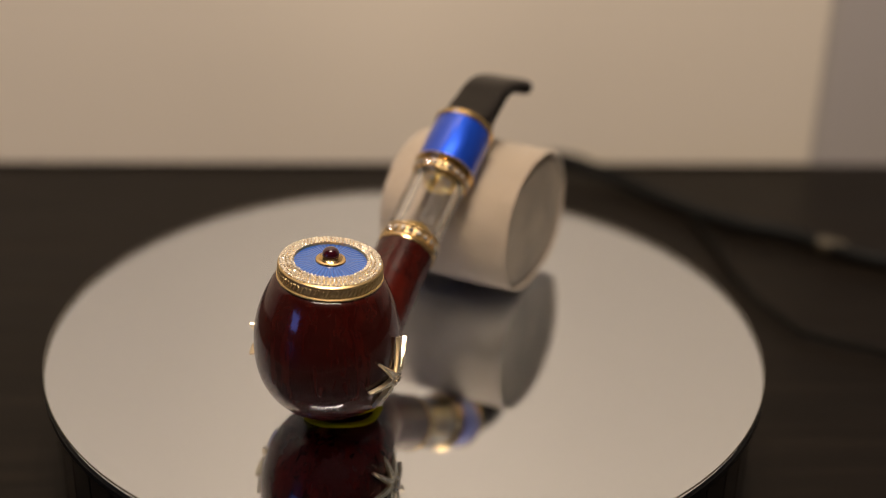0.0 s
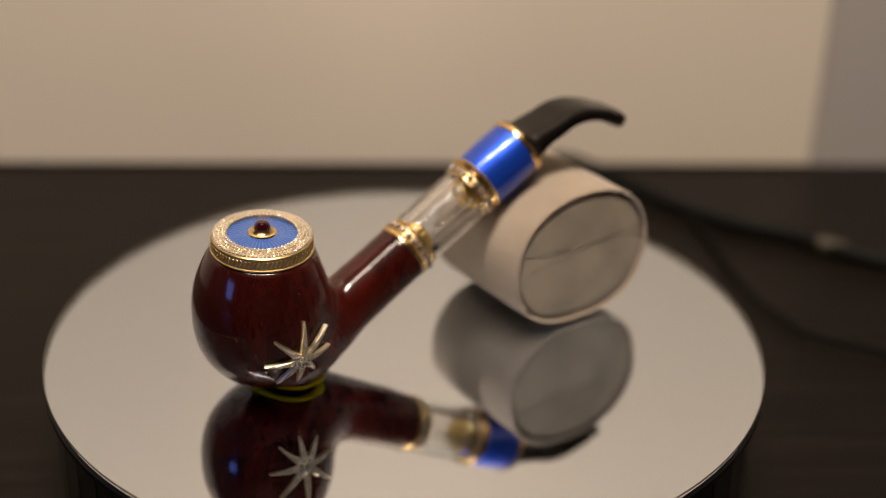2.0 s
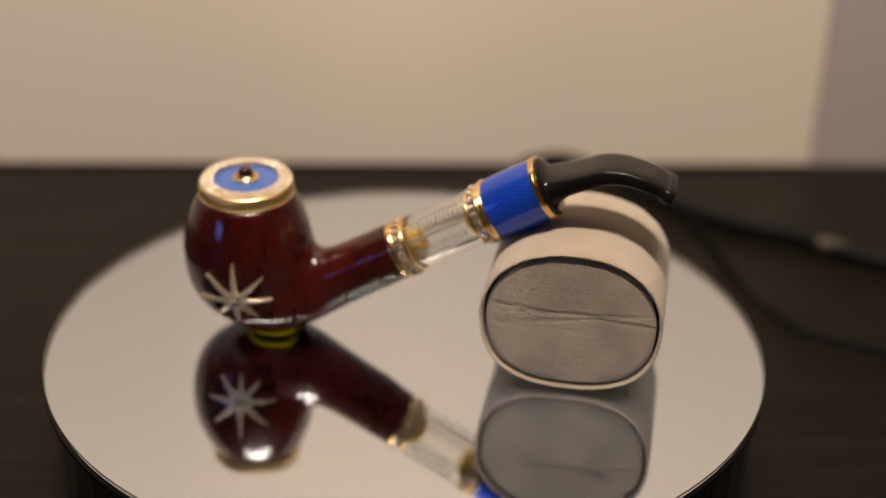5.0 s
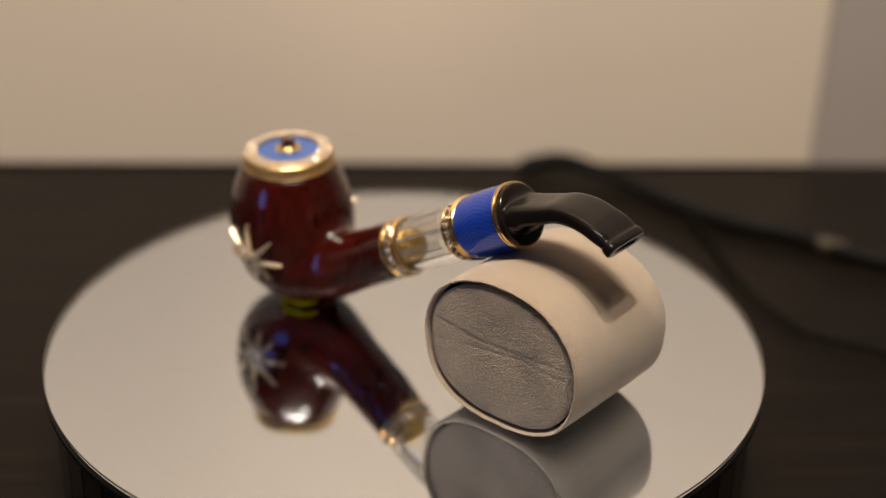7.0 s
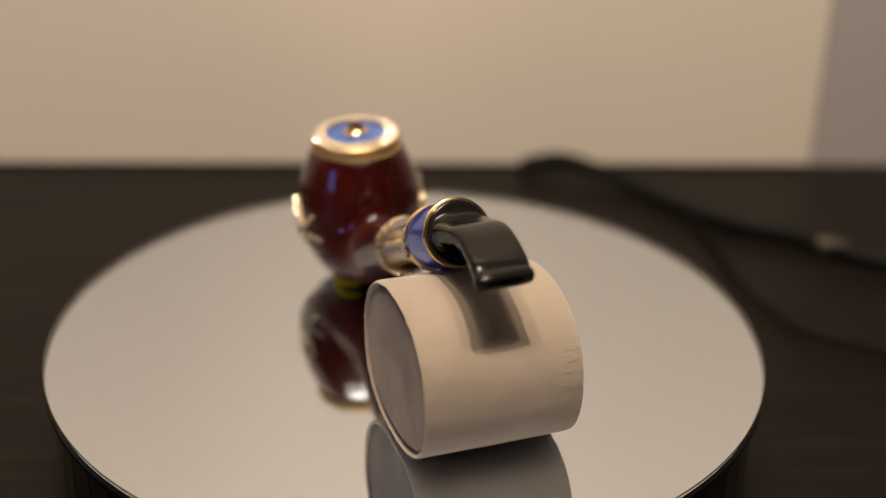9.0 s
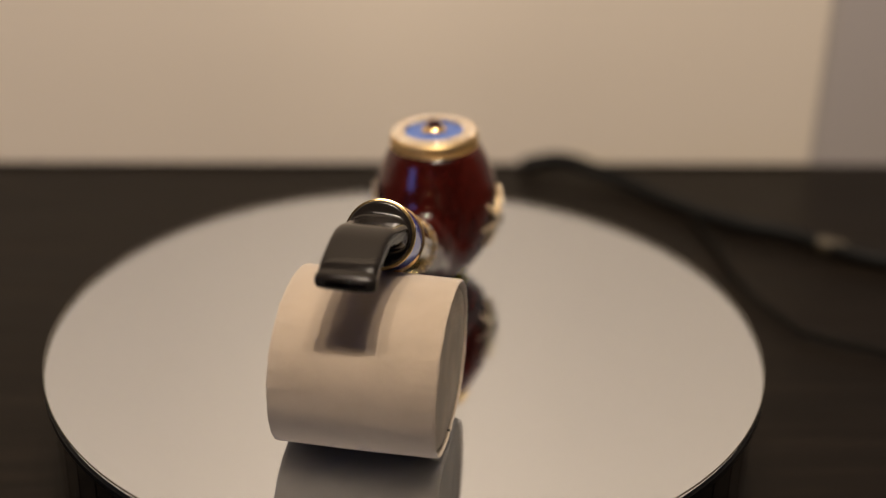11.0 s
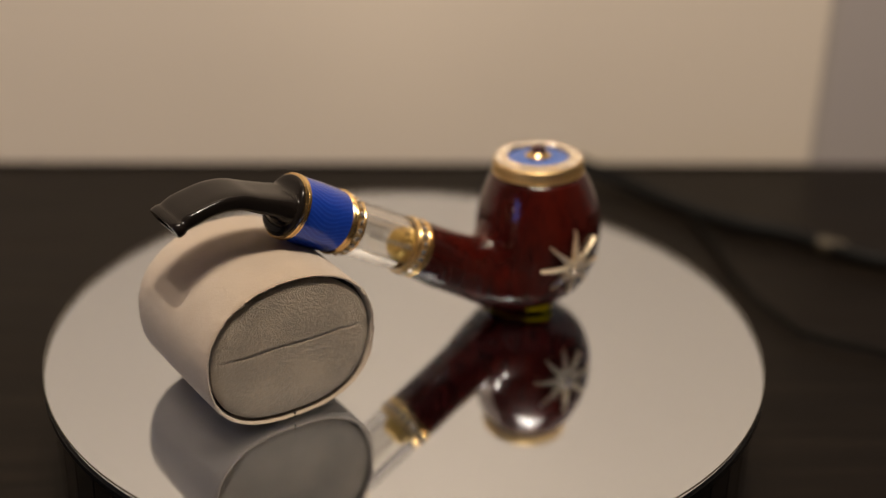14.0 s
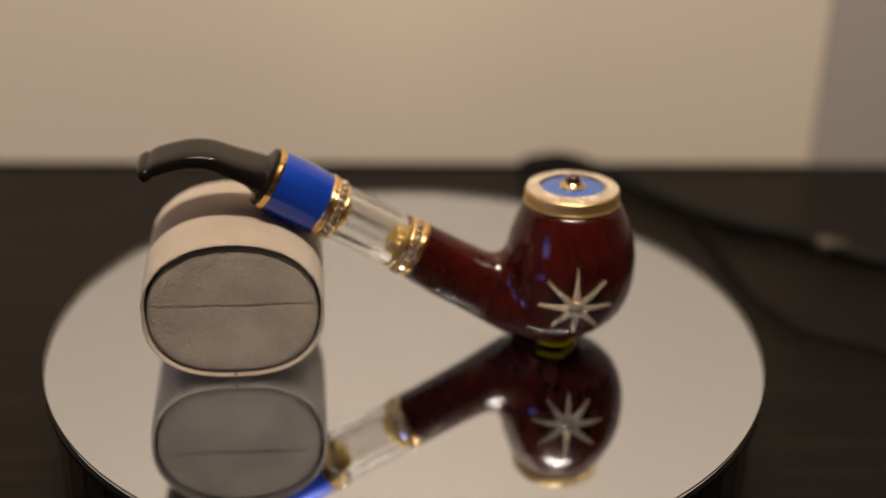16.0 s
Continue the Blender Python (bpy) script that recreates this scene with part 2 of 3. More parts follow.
def gem_shape(r, sides=8):
    """A round-cut stone: table, crown, girdle, and point."""
    v, f = [], []
    for rr, z, shift in ((0.55 * r, 0.38 * r, 0.5), (r, 0.0, 0.0)):
        v += [(rr * math.cos(2 * math.pi * (k + shift) / sides), rr * math.sin(2 * math.pi * (k + shift) / sides), z) for k in range(sides)]
    v.append((0, 0, -0.8 * r))
    f.append(tuple(range(sides)))
    for k in range(sides):
        j = (k + 1) % sides
        f.append((k, sides + k, sides + j))
        f.append((k, sides + j, j))
        f.append((sides + k, 2 * sides, sides + j))
    return v, f


def gems(places, r):
    """Many small stones in one mesh; places are matrices."""
    v, f = [], []
    gv, gf = gem_shape(r, 6)
    for m in places:
        base = len(v)
        v += [m @ Vector(p) for p in gv]
        f += [tuple(base + i for i in face) for face in gf]
    return v, [], f


def iso_mesh(field, low, high, step):
    """Surface of field(x, y, z) = 0 as a smooth quad mesh (surface nets, then moved on to the surface)."""
    ax = [np.arange(a, b + step, step) for a, b in zip(low, high)]
    g = np.stack(np.meshgrid(*ax, indexing="ij"), -1)
    val = field(g[..., 0], g[..., 1], g[..., 2])
    ins = val < 0
    cells = np.zeros(tuple(n - 1 for n in ins.shape), int)
    for dx in (0, 1):
        for dy in (0, 1):
            for dz in (0, 1):
                cells += ins[dx:ins.shape[0] - 1 + dx, dy:ins.shape[1] - 1 + dy, dz:ins.shape[2] - 1 + dz]
    mixed = (cells > 0) & (cells < 8)
    index = -np.ones(mixed.shape, int)
    index[mixed] = np.arange(mixed.sum())
    at = np.argwhere(mixed)
    pts = np.stack([ax[k][at[:, k]] + step / 2 for k in range(3)], -1)
    h = step * 0.05
    for _ in range(8):
        f0 = field(pts[:, 0], pts[:, 1], pts[:, 2])
        grad = np.stack([(field(*(pts + h * np.eye(3)[k]).T) - f0) / h for k in range(3)], -1)
        pts = pts - np.clip(f0, -step, step)[:, None] * grad / (np.sum(grad ** 2, 1)[:, None] + 1e-9)
    faces = []
    for k in range(3):
        a = np.take(ins, range(ins.shape[k] - 1), k)
        b = np.take(ins, range(1, ins.shape[k]), k)
        i, j = [q for q in range(3) if q != k]
        for c in np.argwhere(a != b):
            if c[i] == 0 or c[j] == 0 or c[i] >= mixed.shape[i] or c[j] >= mixed.shape[j]:
                continue
            quad = []
            for oi, oj in ((0, 0), (1, 0), (1, 1), (0, 1)):
                q = list(c)
                q[i] -= oi
                q[j] -= oj
                quad.append(int(index[tuple(q)]))
            if (k == 1) ^ bool(a[tuple(c)]):
                quad.reverse()
            faces.append(quad[::-1])
    return [tuple(p) for p in pts], [], faces


# ---- the room ----


def build_room():
    table = thing("table", "black-brown wood-grained table standing against the wall", "table", WALL_TURN)
    part("tabletop", box(-0.9, 1.0, -0.95, WALL_Y + 0.004, TABLE_Z - 0.035, TABLE_Z, 0.002), WOOD, table)
    for x in (-0.85, 0.95):
        for y in (-0.9, WALL_Y - 0.06):
            part("leg", box(x - 0.025, x + 0.025, y - 0.025, y + 0.025, -0.80, TABLE_Z - 0.036, 0.002), WOOD, table)
    # all but the north wall are unseen, added to close the room
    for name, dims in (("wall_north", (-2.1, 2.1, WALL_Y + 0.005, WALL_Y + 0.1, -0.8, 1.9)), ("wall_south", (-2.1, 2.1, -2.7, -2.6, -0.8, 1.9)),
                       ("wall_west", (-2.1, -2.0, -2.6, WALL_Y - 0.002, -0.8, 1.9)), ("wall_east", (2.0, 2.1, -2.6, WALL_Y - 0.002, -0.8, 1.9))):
        tagged(part(name, box(*dims), GREY_WALL if name == "wall_north" else ROOM_PAINT, smooth=False), "grey painted plaster wall" if name == "wall_north" else "unseen dark grey-brown wall closing the room", "wall", kind="structure").matrix_basis = WALL_TURN
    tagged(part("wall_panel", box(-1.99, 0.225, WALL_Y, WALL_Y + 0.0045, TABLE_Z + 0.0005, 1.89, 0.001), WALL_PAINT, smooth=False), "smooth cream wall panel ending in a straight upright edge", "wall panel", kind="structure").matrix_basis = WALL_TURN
    tagged(part("ceiling", box(-2.1, 2.1, -2.7, WALL_Y + 0.1, 1.9, 2.0), ROOM_PAINT, smooth=False), "unseen dark ceiling closing the room", "ceiling", kind="structure").matrix_basis = WALL_TURN
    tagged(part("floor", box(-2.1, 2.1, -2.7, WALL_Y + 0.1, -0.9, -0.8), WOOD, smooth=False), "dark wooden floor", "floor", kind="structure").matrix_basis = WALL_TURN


def build_cable():
    cord = thing("power_cable", "black rubber cable lying in a curve on the table", "cable")
    z = TABLE_Z + 0.0037
    path = smooth_path([(0.060, 0.260, z), (0.082, 0.260, z + 0.004), (0.108, 0.243, z + 0.001), (0.136, 0.212, z), (0.161, 0.192, z), (0.186, 0.180, z), (0.201, 0.167, z),
                        (0.225, 0.151, z), (0.30, 0.125, z), (0.42, 0.14, z)])
    part("cord", tube(path, 0.0036), CABLE, cord)
    lead = smooth_path([(0.141, 0.200, z - 0.0008), (0.147, 0.168, z - 0.0008), (0.153, 0.125, z - 0.0008), (0.165, 0.094, z - 0.0008), (0.172, 0.084, z - 0.0008), (0.194, 0.073, z - 0.0008), (0.23, 0.066, z - 0.0008), (0.42, 0.085, z - 0.0008)])
    part("branch_cord", tube(lead, 0.0015), CORD, cord, "thin dull black cord")
    d = Vector((0.025, -0.016, 0)).normalized()
    mid = Vector((0.203, 0.166, z))
    part("connector", tube([mid - d * 0.007, mid - d * 0.0065, mid + d * 0.0065, mid + d * 0.007], 0.0040, 16), BRASS, cord, "dull brass connector")


# ---- the turntable ----
PLATE_R = 0.1252


def build_turntable():
    tt = thing("turntable", "round mirror-topped display turntable with smoked mirror sides on the table", "turntable")
    part("glass_plate", lathe([(0, 0), (PLATE_R - 0.0006, 0), (PLATE_R - 0.0005, -0.0001), (PLATE_R - 0.0005, -0.0012), (0, -0.0012)], 192), PLATE_GLASS, tt, "clear plate glass")
    part("mirror_backing", lathe([(0, -0.0016), (PLATE_R - 0.0005, -0.0016), (PLATE_R - 0.0005, -0.0026), (0, -0.0026)], 192), MIRROR, tt, "silvered mirror")
    part("rim", lathe([(PLATE_R - 0.0002 + 0.0002 * math.cos(a), -0.0003 + 0.0004 * math.sin(a)) for a in (2 * math.pi * k / 14 for k in range(14))], 192, True), RIM_GLASS, tt, "rounded polished rim")
    part("edge_band", lathe([(PLATE_R - 0.006, -0.0028), (PLATE_R + 0.0002, -0.0028), (PLATE_R + 0.0002, -0.0048), (PLATE_R - 0.006, -0.0048)], 192, True), BLACK, tt, "black edge band")
    part("edge_bead", lathe(bead(PLATE_R - 0.0006, -0.0058, 0.0008), 192, True), BEAD, tt, "thin bright bead")
    part("drum", lathe([(0, -0.0070), (0.1205, -0.0070), (0.1205, TABLE_Z + 0.001), (0.1185, TABLE_Z), (0, TABLE_Z)], 128), BLACK, tt, "black drum")
    n = 56
    w = 2 * math.pi * 0.1222 / n
    proto = box(-w / 2 + 0.0003, w / 2 - 0.0003, -0.001, 0.001, TABLE_Z + 0.001, -0.0072, 0.0004)
    first = part("panel", proto, SIDE_MIRROR, tt, smooth=False)
    for k in range(n):
        a = 2 * math.pi * k / n
        ob = first if k == 0 else new("panel", first.data)
        ob.parent = tt
        ob.matrix_basis = pose(0.1217 * math.sin(a), -0.1217 * math.cos(a), 0, 0, 0, math.degrees(a))
    return tt


# ---- the cushion ----
CUSHION_POSE = pose(0.0580, 0.0120, 0.0, 0, 0, 11.2)
CU_A, CU_B, CU_N, CU_TOP = 0.0300, 0.0250, 2.5, 2.2  # rounder above than below


def cushion_ring(scale_off, y, seg=120):
    """Oval outline, inset by scale_off, flattened below where it lies on the plate."""
    out = []
    for k in range(seg):
        a = 2 * math.pi * k / seg
        c, s = math.cos(a), math.sin(a)
        power = 2 / (CU_TOP if s > 0 else CU_N)
        x = (CU_A - scale_off) * math.copysign(abs(c) ** power, c)
        z = (CU_B - scale_off) * math.copysign(abs(s) ** power, s)
        out.append((x, y, CU_B + z))
    return out


def cushion_face(side, crease):
    """Padded end panel: a domed oval with a crease pressed into it."""
    rows, seg = 80, 320
    bm = bmesh.new()
    inset = 0.0021
    rings = []
    for i in range(rows + 1):
        q = i / rows
        ring = []
        for k in range(seg if i else 1):
            a = 2 * math.pi * k / seg
            c, s = math.cos(a), math.sin(a)
            power = 2 / (CU_TOP if s > 0 else CU_N)
            x = q * (CU_A - inset) * math.copysign(abs(c) ** power, c)
            z = q * (CU_B - inset - (0.0005 if s > 0 else 0)) * math.copysign(abs(s) ** power, s)
            dome = 0.0006 * (1 - q ** 6) - 0.0007 * max(0, q - 0.95) / 0.05
            nap = 0.00016 * noise.noise(Vector((x, side * 0.3, z)) * 1300) + 0.0001 * noise.noise(Vector((x, side * 0.7, z)) * 500)
            ring.append(bm.verts.new((x, side * (0.0245 + dome + nap - crease(x, z)), CU_B + z)))
        rings.append(ring)
    for a, b in zip(rings, rings[1:]):
        for k in range(seg):
            j = (k + 1) % seg
            f = [a[k % len(a)], a[j % len(a)], b[j], b[k]]
            bm.faces.new([v for t, v in enumerate(f) if v not in f[:t]])
    last = rings[-1]
    deep = [bm.verts.new((v.co.x * 0.985, side * 0.0206, v.co.z)) for v in last]
    for k in range(seg):
        bm.faces.new((last[k], last[(k + 1) % seg], deep[(k + 1) % seg], deep[k]))
    bmesh.ops.recalc_face_normals(bm, faces=bm.faces)
    return bm


def build_cushion():
    cu = thing("display_cushion", "taupe suede oval display cushion lying on the mirror", "cushion", CUSHION_POSE)
    L = 0.0250
    prof = [(0.0011, -0.020), (0.0011, -L + 0.0003), (0.0009, -L), (0.0005, -L - 0.0002), (0.0002, -L + 0.0002), (0.0, -L + 0.0008)]
    full = prof + [(0.0 - 0.0002 * math.sin(math.pi * k / 8), -L + 0.0008 + (2 * L - 0.0016) * k / 8) for k in range(1, 8)] + [(o, -y) for o, y in prof[::-1]]
    cover = loft([cushion_ring(o, y, 200) for o, y in full], caps=False)
    for v in cover.verts:
        if abs(v.co.y) > 0.0238:
            n = noise.noise(v.co * 1300) * 0.0006 + noise.noise(v.co * 300) * 0.0003
            v.co += Vector((v.co.x * 18 * n, math.copysign(n * 0.8, v.co.y), (v.co.z - CU_B) * 18 * n if v.co.z > 0.004 else 0))
    part("cover", cover, SUEDE, cu)
    for side in (-1, 1):
        # dark plug that puts the groove's shade into colour
        part("gap_shade", loft([cushion_ring(0.0010, side * 0.0195), cushion_ring(0.0010, side * 0.0208)]), DARK_GAP, cu)

    def fan(x, z):
        a = 0.00032 * math.exp(-((z - 0.0035 - 0.05 * x) / 0.0005) ** 2) * (0.3 + 0.7 * math.exp(-((x - 0.004) / 0.018) ** 2))
        b = 0.00028 * math.exp(-((z - 0.003 + 0.075 * (x + 0.002)) / 0.0007) ** 2) * (1 - math.exp(-(x / 0.012) ** 2))
        return a + b + 0.00015 * math.exp(-((z - 0.0012 - 0.14 * x) / 0.0005) ** 2) * (x < 0.02)

    def line(x, z):
        return 0.0006 * math.exp(-((z - 0.002 - 0.0002 * math.sin(x * 300) - 0.00012 * math.sin(x * 2100)) / 0.00038) ** 2) * (0.55 + 0.45 * math.cos(x * 90))

    part("end_panel", cushion_face(-1, fan), SUEDE_FACE_LIT, cu, "padded end panel with fanned creases")
    part("end_panel", cushion_face(1, line), SUEDE_FACE_LIT, cu, "padded end panel with one straight crease")
    part("seam", box(-0.0004, 0.0004, 0.0243, 0.0252, 0.0001, 0.0016, 0.0002), DARK_GAP, cu)
    return cu


# ---- the pipe ----
PIPE_POSE = pose(-0.0553, -0.0120, 0.0004, 0, 0, 11.9)
AXIS_S, AXIS_Z, SLOPE = 0.0948, 0.0562, radians(29.8)
LEAN = radians(3.2)  # the bowl leans a little sideways under its lid
ROLL = Matrix.Translation((0, 0, 0.05)) @ Matrix.Rotation(LEAN, 4, "X") @ Matrix.Translation((0, 0, -0.05))
AX = Vector((math.cos(SLOPE), 0, math.sin(SLOPE)))
STEM = Matrix.Translation((AXIS_S, 0, AXIS_Z)) @ Vector((0, 0, 1)).rotation_difference(AX).to_matrix().to_4x4()


def bowl_radius(z):
    """Smooth outline of the bowl: radius at height z."""
    t = (np.asarray(z) - 0.0285) / 0.0215
    upper = 0.0231 - 0.0068 * np.clip(t, 0, 1.4) ** 1.9
    w = np.clip(-(np.asarray(z) - 0.0285) / 0.0277, 0, 1)
    lower = 0.0231 * (1 - w ** 2.5) ** 0.48
    return np.where(t > 0, upper, np.maximum(lower, 1e-4))


def pipe_field(x, y, z):
    y0, z0 = y, z
    y, z = y0 * math.cos(LEAN) + (z0 - 0.05) * math.sin(LEAN), 0.05 - y0 * math.sin(LEAN) + (z0 - 0.05) * math.cos(LEAN)
    rho = np.sqrt(x * x + y * y)
    flat = 0.0010 * np.clip(x / np.maximum(rho, 1e-6), 0, 1) ** 1.5 * np.clip((z - 0.022) / 0.012, 0, 1) * np.clip((0.052 - z) / 0.010, 0, 1)
    body = (rho - bowl_radius(z) + flat) * 0.9
    cap = np.maximum(z - 0.0498, 0.0012 - z)
    k = 0.0022
    hh = np.clip(0.5 - 0.5 * (cap - body) / k, 0, 1)
    bowl = cap * (1 - hh) + body * hh + k * hh * (1 - hh)
    y, z = y0, z0
    px, pz = x - AXIS_S, z - AXIS_Z
    along = px * AX.x + pz * AX.z
    perp = np.sqrt(y * y + (px * AX.z - pz * AX.x) ** 2)
    r = 0.0101 + 0.0008 * np.clip((-0.060 - along) / 0.03, 0, 1.2)
    side = (0.75 * y + 0.66 * (px * AX.z - pz * AX.x)) / np.maximum(perp, 1e-6)
    r = r + 0.0018 * np.clip(side, 0, 1) ** 2 * np.clip((-0.044 - along) / 0.014, 0, 1)
    shank = np.maximum(perp - r, np.maximum(along + 0.0465, -0.100 - along))
    k = 0.0075 + 0.010 * np.clip((0.021 - z) / 0.011, 0, 1)
    hh = np.clip(0.5 + 0.5 * (shank - bowl) / k, 0, 1)
    return shank * (1 - hh) + bowl * hh - k * hh * (1 - hh)


def on_bowl(phi, arc, z=0.0185):
    """Point and outward normal on the bowl, arc metres up the outline from height z."""
    step = 0.0002 if arc > 0 else -0.0002
    for _ in range(int(abs(arc) / 0.0002)):
        slope = (float(bowl_radius(z + 1e-4)) - float(bowl_radius(z - 1e-4))) / 2e-4
        z += step / math.hypot(1, slope)
    slope = (float(bowl_radius(z + 1e-4)) - float(bowl_radius(z - 1e-4))) / 2e-4
    r = float(bowl_radius(z))
    nrm = Vector((math.cos(phi), math.sin(phi), -slope)).normalized()
    return Vector((r * math.cos(phi), r * math.sin(phi), z)), nrm


def star_ray(phi, angle, length, z0):
    """A tapered ray that follows the bowl, with a raised rim round a sunk floor, and the places of its stones."""
    rows, stones = [], []
    n = 12
    for i in range(n + 1):
        d = 0.0012 + (length - 0.0012) * i / n
        half = 0.00145 * (1 - 0.76 * (i / n) ** 0.9)
        rim = min(0.00022, half * 0.35) / half
        low = 0.0013 if i < n else 0.0016
        row = []
        for off, lift in ((-0.9, 0.0004), (-1, 0.0016), (-1 + rim * 0.5, 0.0018), (-1 + rim, 0.0016), (-1 + rim * 1.2, low), (1 - rim * 1.2, low), (1 - rim, 0.0016), (1 - rim * 0.5, 0.0018), (1, 0.0016), (0.9, 0.0004)):
            u = d * math.cos(angle) - off * half * math.sin(angle)
            v = d * math.sin(angle) + off * half * math.cos(angle)
            p, nrm = on_bowl(phi + u / 0.0229, v, z0)
            row.append(p + nrm * lift)
        rows.append(row)
    d = 0.0024
    while d < length - 0.0012:
        half = 0.00145 * (1 - 0.76 * ((d - 0.0012) / (length - 0.0012)) ** 0.9) - 0.00025
        for off in ((-0.5, 0.5) if half > 0.0008 else (0,)):
            u = d * math.cos(angle) - off * half * math.sin(angle)
            v = d * math.sin(angle) + off * half * math.cos(angle)
            p, nrm = on_bowl(phi + u / 0.0229, v, z0)
            stones.append((p + nrm * 0.0017, nrm, half * (0.52 if off else 0.95)))
        d += max(half * 1.15, 0.0006)
    return loft(rows), stones


STONES = {}


def small_stone():
    """The shared mesh of the small round-cut stones."""
    if "mesh" not in STONES:
        me = bpy.data.meshes.new("stone")
        v, f = gem_shape(0.0008, 6)
        me.from_pydata(v, [], f)
        me.materials.append(PAVE)
        STONES["mesh"] = me
    return STONES["mesh"]


def build_star(pipe, phi, z0):
    centre, nrm = on_bowl(phi, 0, z0)
    turn = Vector((0, 0, 1)).rotation_difference(nrm).to_matrix().to_4x4()
    star = part("star_ornament", lathe([(0, 0.0), (0.0027, 0.0), (0.0027, 0.0012), (0.0023, 0.0018), (0.0014, 0.0022), (0, 0.0022)], 32), SILVER, pipe, "eight-pointed gold star set with small diamonds",
                matrix=Matrix.Translation(centre) @ turn)
    inv = star.matrix_basis.inverted()
    for k in range(8):
        bm, stones = star_ray(phi, math.pi * k / 4 + math.pi / 2, (0.0142, 0.0132, 0.0124, 0.0116, 0.0112, 0.0116, 0.0124, 0.0132)[k], z0)
        bmesh.ops.transform(bm, matrix=inv, verts=bm.verts)
        part("ray", bm, SILVER, star)
        for p, q, r in stones:
            tip = q + Vector((random.uniform(-.3, .3), random.uniform(-.3, .3), random.uniform(-.3, .3)))
            ob = new("stone", small_stone())
            ob.parent = star
            ob.matrix_basis = inv @ Matrix.Translation(p) @ Vector((0, 0, 1)).rotation_difference(tip).to_matrix().to_4x4() @ Matrix.Scale(r / 0.0008, 4)
    gv, gf = gem_shape(0.0013)
    first = part("centre_stone", (gv, [], gf), DIAMOND, star, smooth=False, matrix=pose(0, 0, 0.0026))
    for k in range(7):
        a = 2 * math.pi * k / 7
        ob = new("centre_stone", first.data)
        ob.parent = star
        ob.matrix_basis = pose(0.0019 * math.cos(a), 0.0019 * math.sin(a), 0.0021, -22 * math.sin(a), 22 * math.cos(a), 30 * k) @ Matrix.Scale(0.62, 4)
    star.matrix_basis = ROLL @ star.matrix_basis


def build_lid(pipe):
    z = 0.0495
    lid = part("lid", lathe([(0, z), (0.0161, z), (0.0165, z + 0.0002), (0.0165, z + 0.0006), (0.0160, z + 0.0008), (0.0158, z + 0.0036), (0.0162, z + 0.0039), (0.0161, z + 0.0045),
                             (0.0155, z + 0.0050), (0.0114, z + 0.0056), (0.0111, z + 0.0044), (0, z + 0.0044)], 128), PALE_GOLD, pipe, "gold lid with a pavé diamond rim", matrix=ROLL)
    flute = box(-0.00040, 0.00040, -0.0004, 0.0005, -0.00135, 0.00135, 0.0002)
    first = part("flute", flute, PALE_GOLD, lid)
    for k in range(72):
        a = 2 * math.pi * k / 72
        ob = first if k == 0 else new("flute", first.data)
        ob.parent = lid
        ob.matrix_basis = pose(0.0159 * math.sin(a), -0.0159 * math.cos(a), z + 0.00225, 0, 0, math.degrees(a)) @ pose(0, 0, 0, 0, 26, 0)
    for row, r in enumerate((0.0119, 0.01305, 0.0142, 0.0152)):
        n = int(2 * math.pi * r / 0.00125)
        for k in range(n):
            a = 2 * math.pi * (k + 0.5 * (row % 2)) / n
            ob = new("pave_stone", small_stone())
            ob.parent = lid
            ob.matrix_basis = pose(r * math.cos(a), r * math.sin(a), z + 0.0058 - 0.0006 * (r - 0.0114) / 0.0041, random.uniform(-28, 28), random.uniform(-28, 28), random.uniform(0, 60)) @ Matrix.Scale(0.775, 4)
    grains = []
    for r in (0.0114, 0.01248, 0.01362, 0.0147, 0.0156):
        n = int(2 * math.pi * r / 0.00125)
        grains += [pose(r * math.cos(a), r * math.sin(a), z + 0.0058 - 0.0006 * (r - 0.0114) / 0.0041, random.uniform(-30, 30), random.uniform(-30, 30), 0) for a in (2 * math.pi * (k + 0.25) / n for k in range(n))]
    tagged(part("grain_setting", gems(grains, 0.00032), SILVER, lid), kind="stuff")
    part("enamel_disc", lathe([(0, 0.0008), (0.004, 0.00075), (0.009, 0.0005), (0.0112, 0.0001), (0.0112, -0.0003), (0, -0.0003)], 128), ENAMEL_RAYS, lid, "blue enamel disc with sunburst engraving", matrix=pose(0, 0, z + 0.0048))
    part("knob", lathe([(0, 0.0), (0.0045, 0.0), (0.0047, 0.0003), (0.0045, 0.0007), (0.0038, 0.0008), (0.0036, 0.0010), (0.0036, 0.0013), (0.0032, 0.0016), (0.0029, 0.0021), (0, 0.0021)], 64), GOLD, lid, "stepped gold knob", matrix=pose(0, 0, z + 0.0053))
    part("cabochon", lathe([(0.0027, 0.0)] + [(0.0027 * math.cos(a), 0.0026 * math.sin(a)) for a in (math.pi / 2 * k / 10 for k in range(1, 10))] + [(0, 0.0026)], 48), GARNET, lid, "dark red cabochon", matrix=pose(0, 0, z + 0.0073))


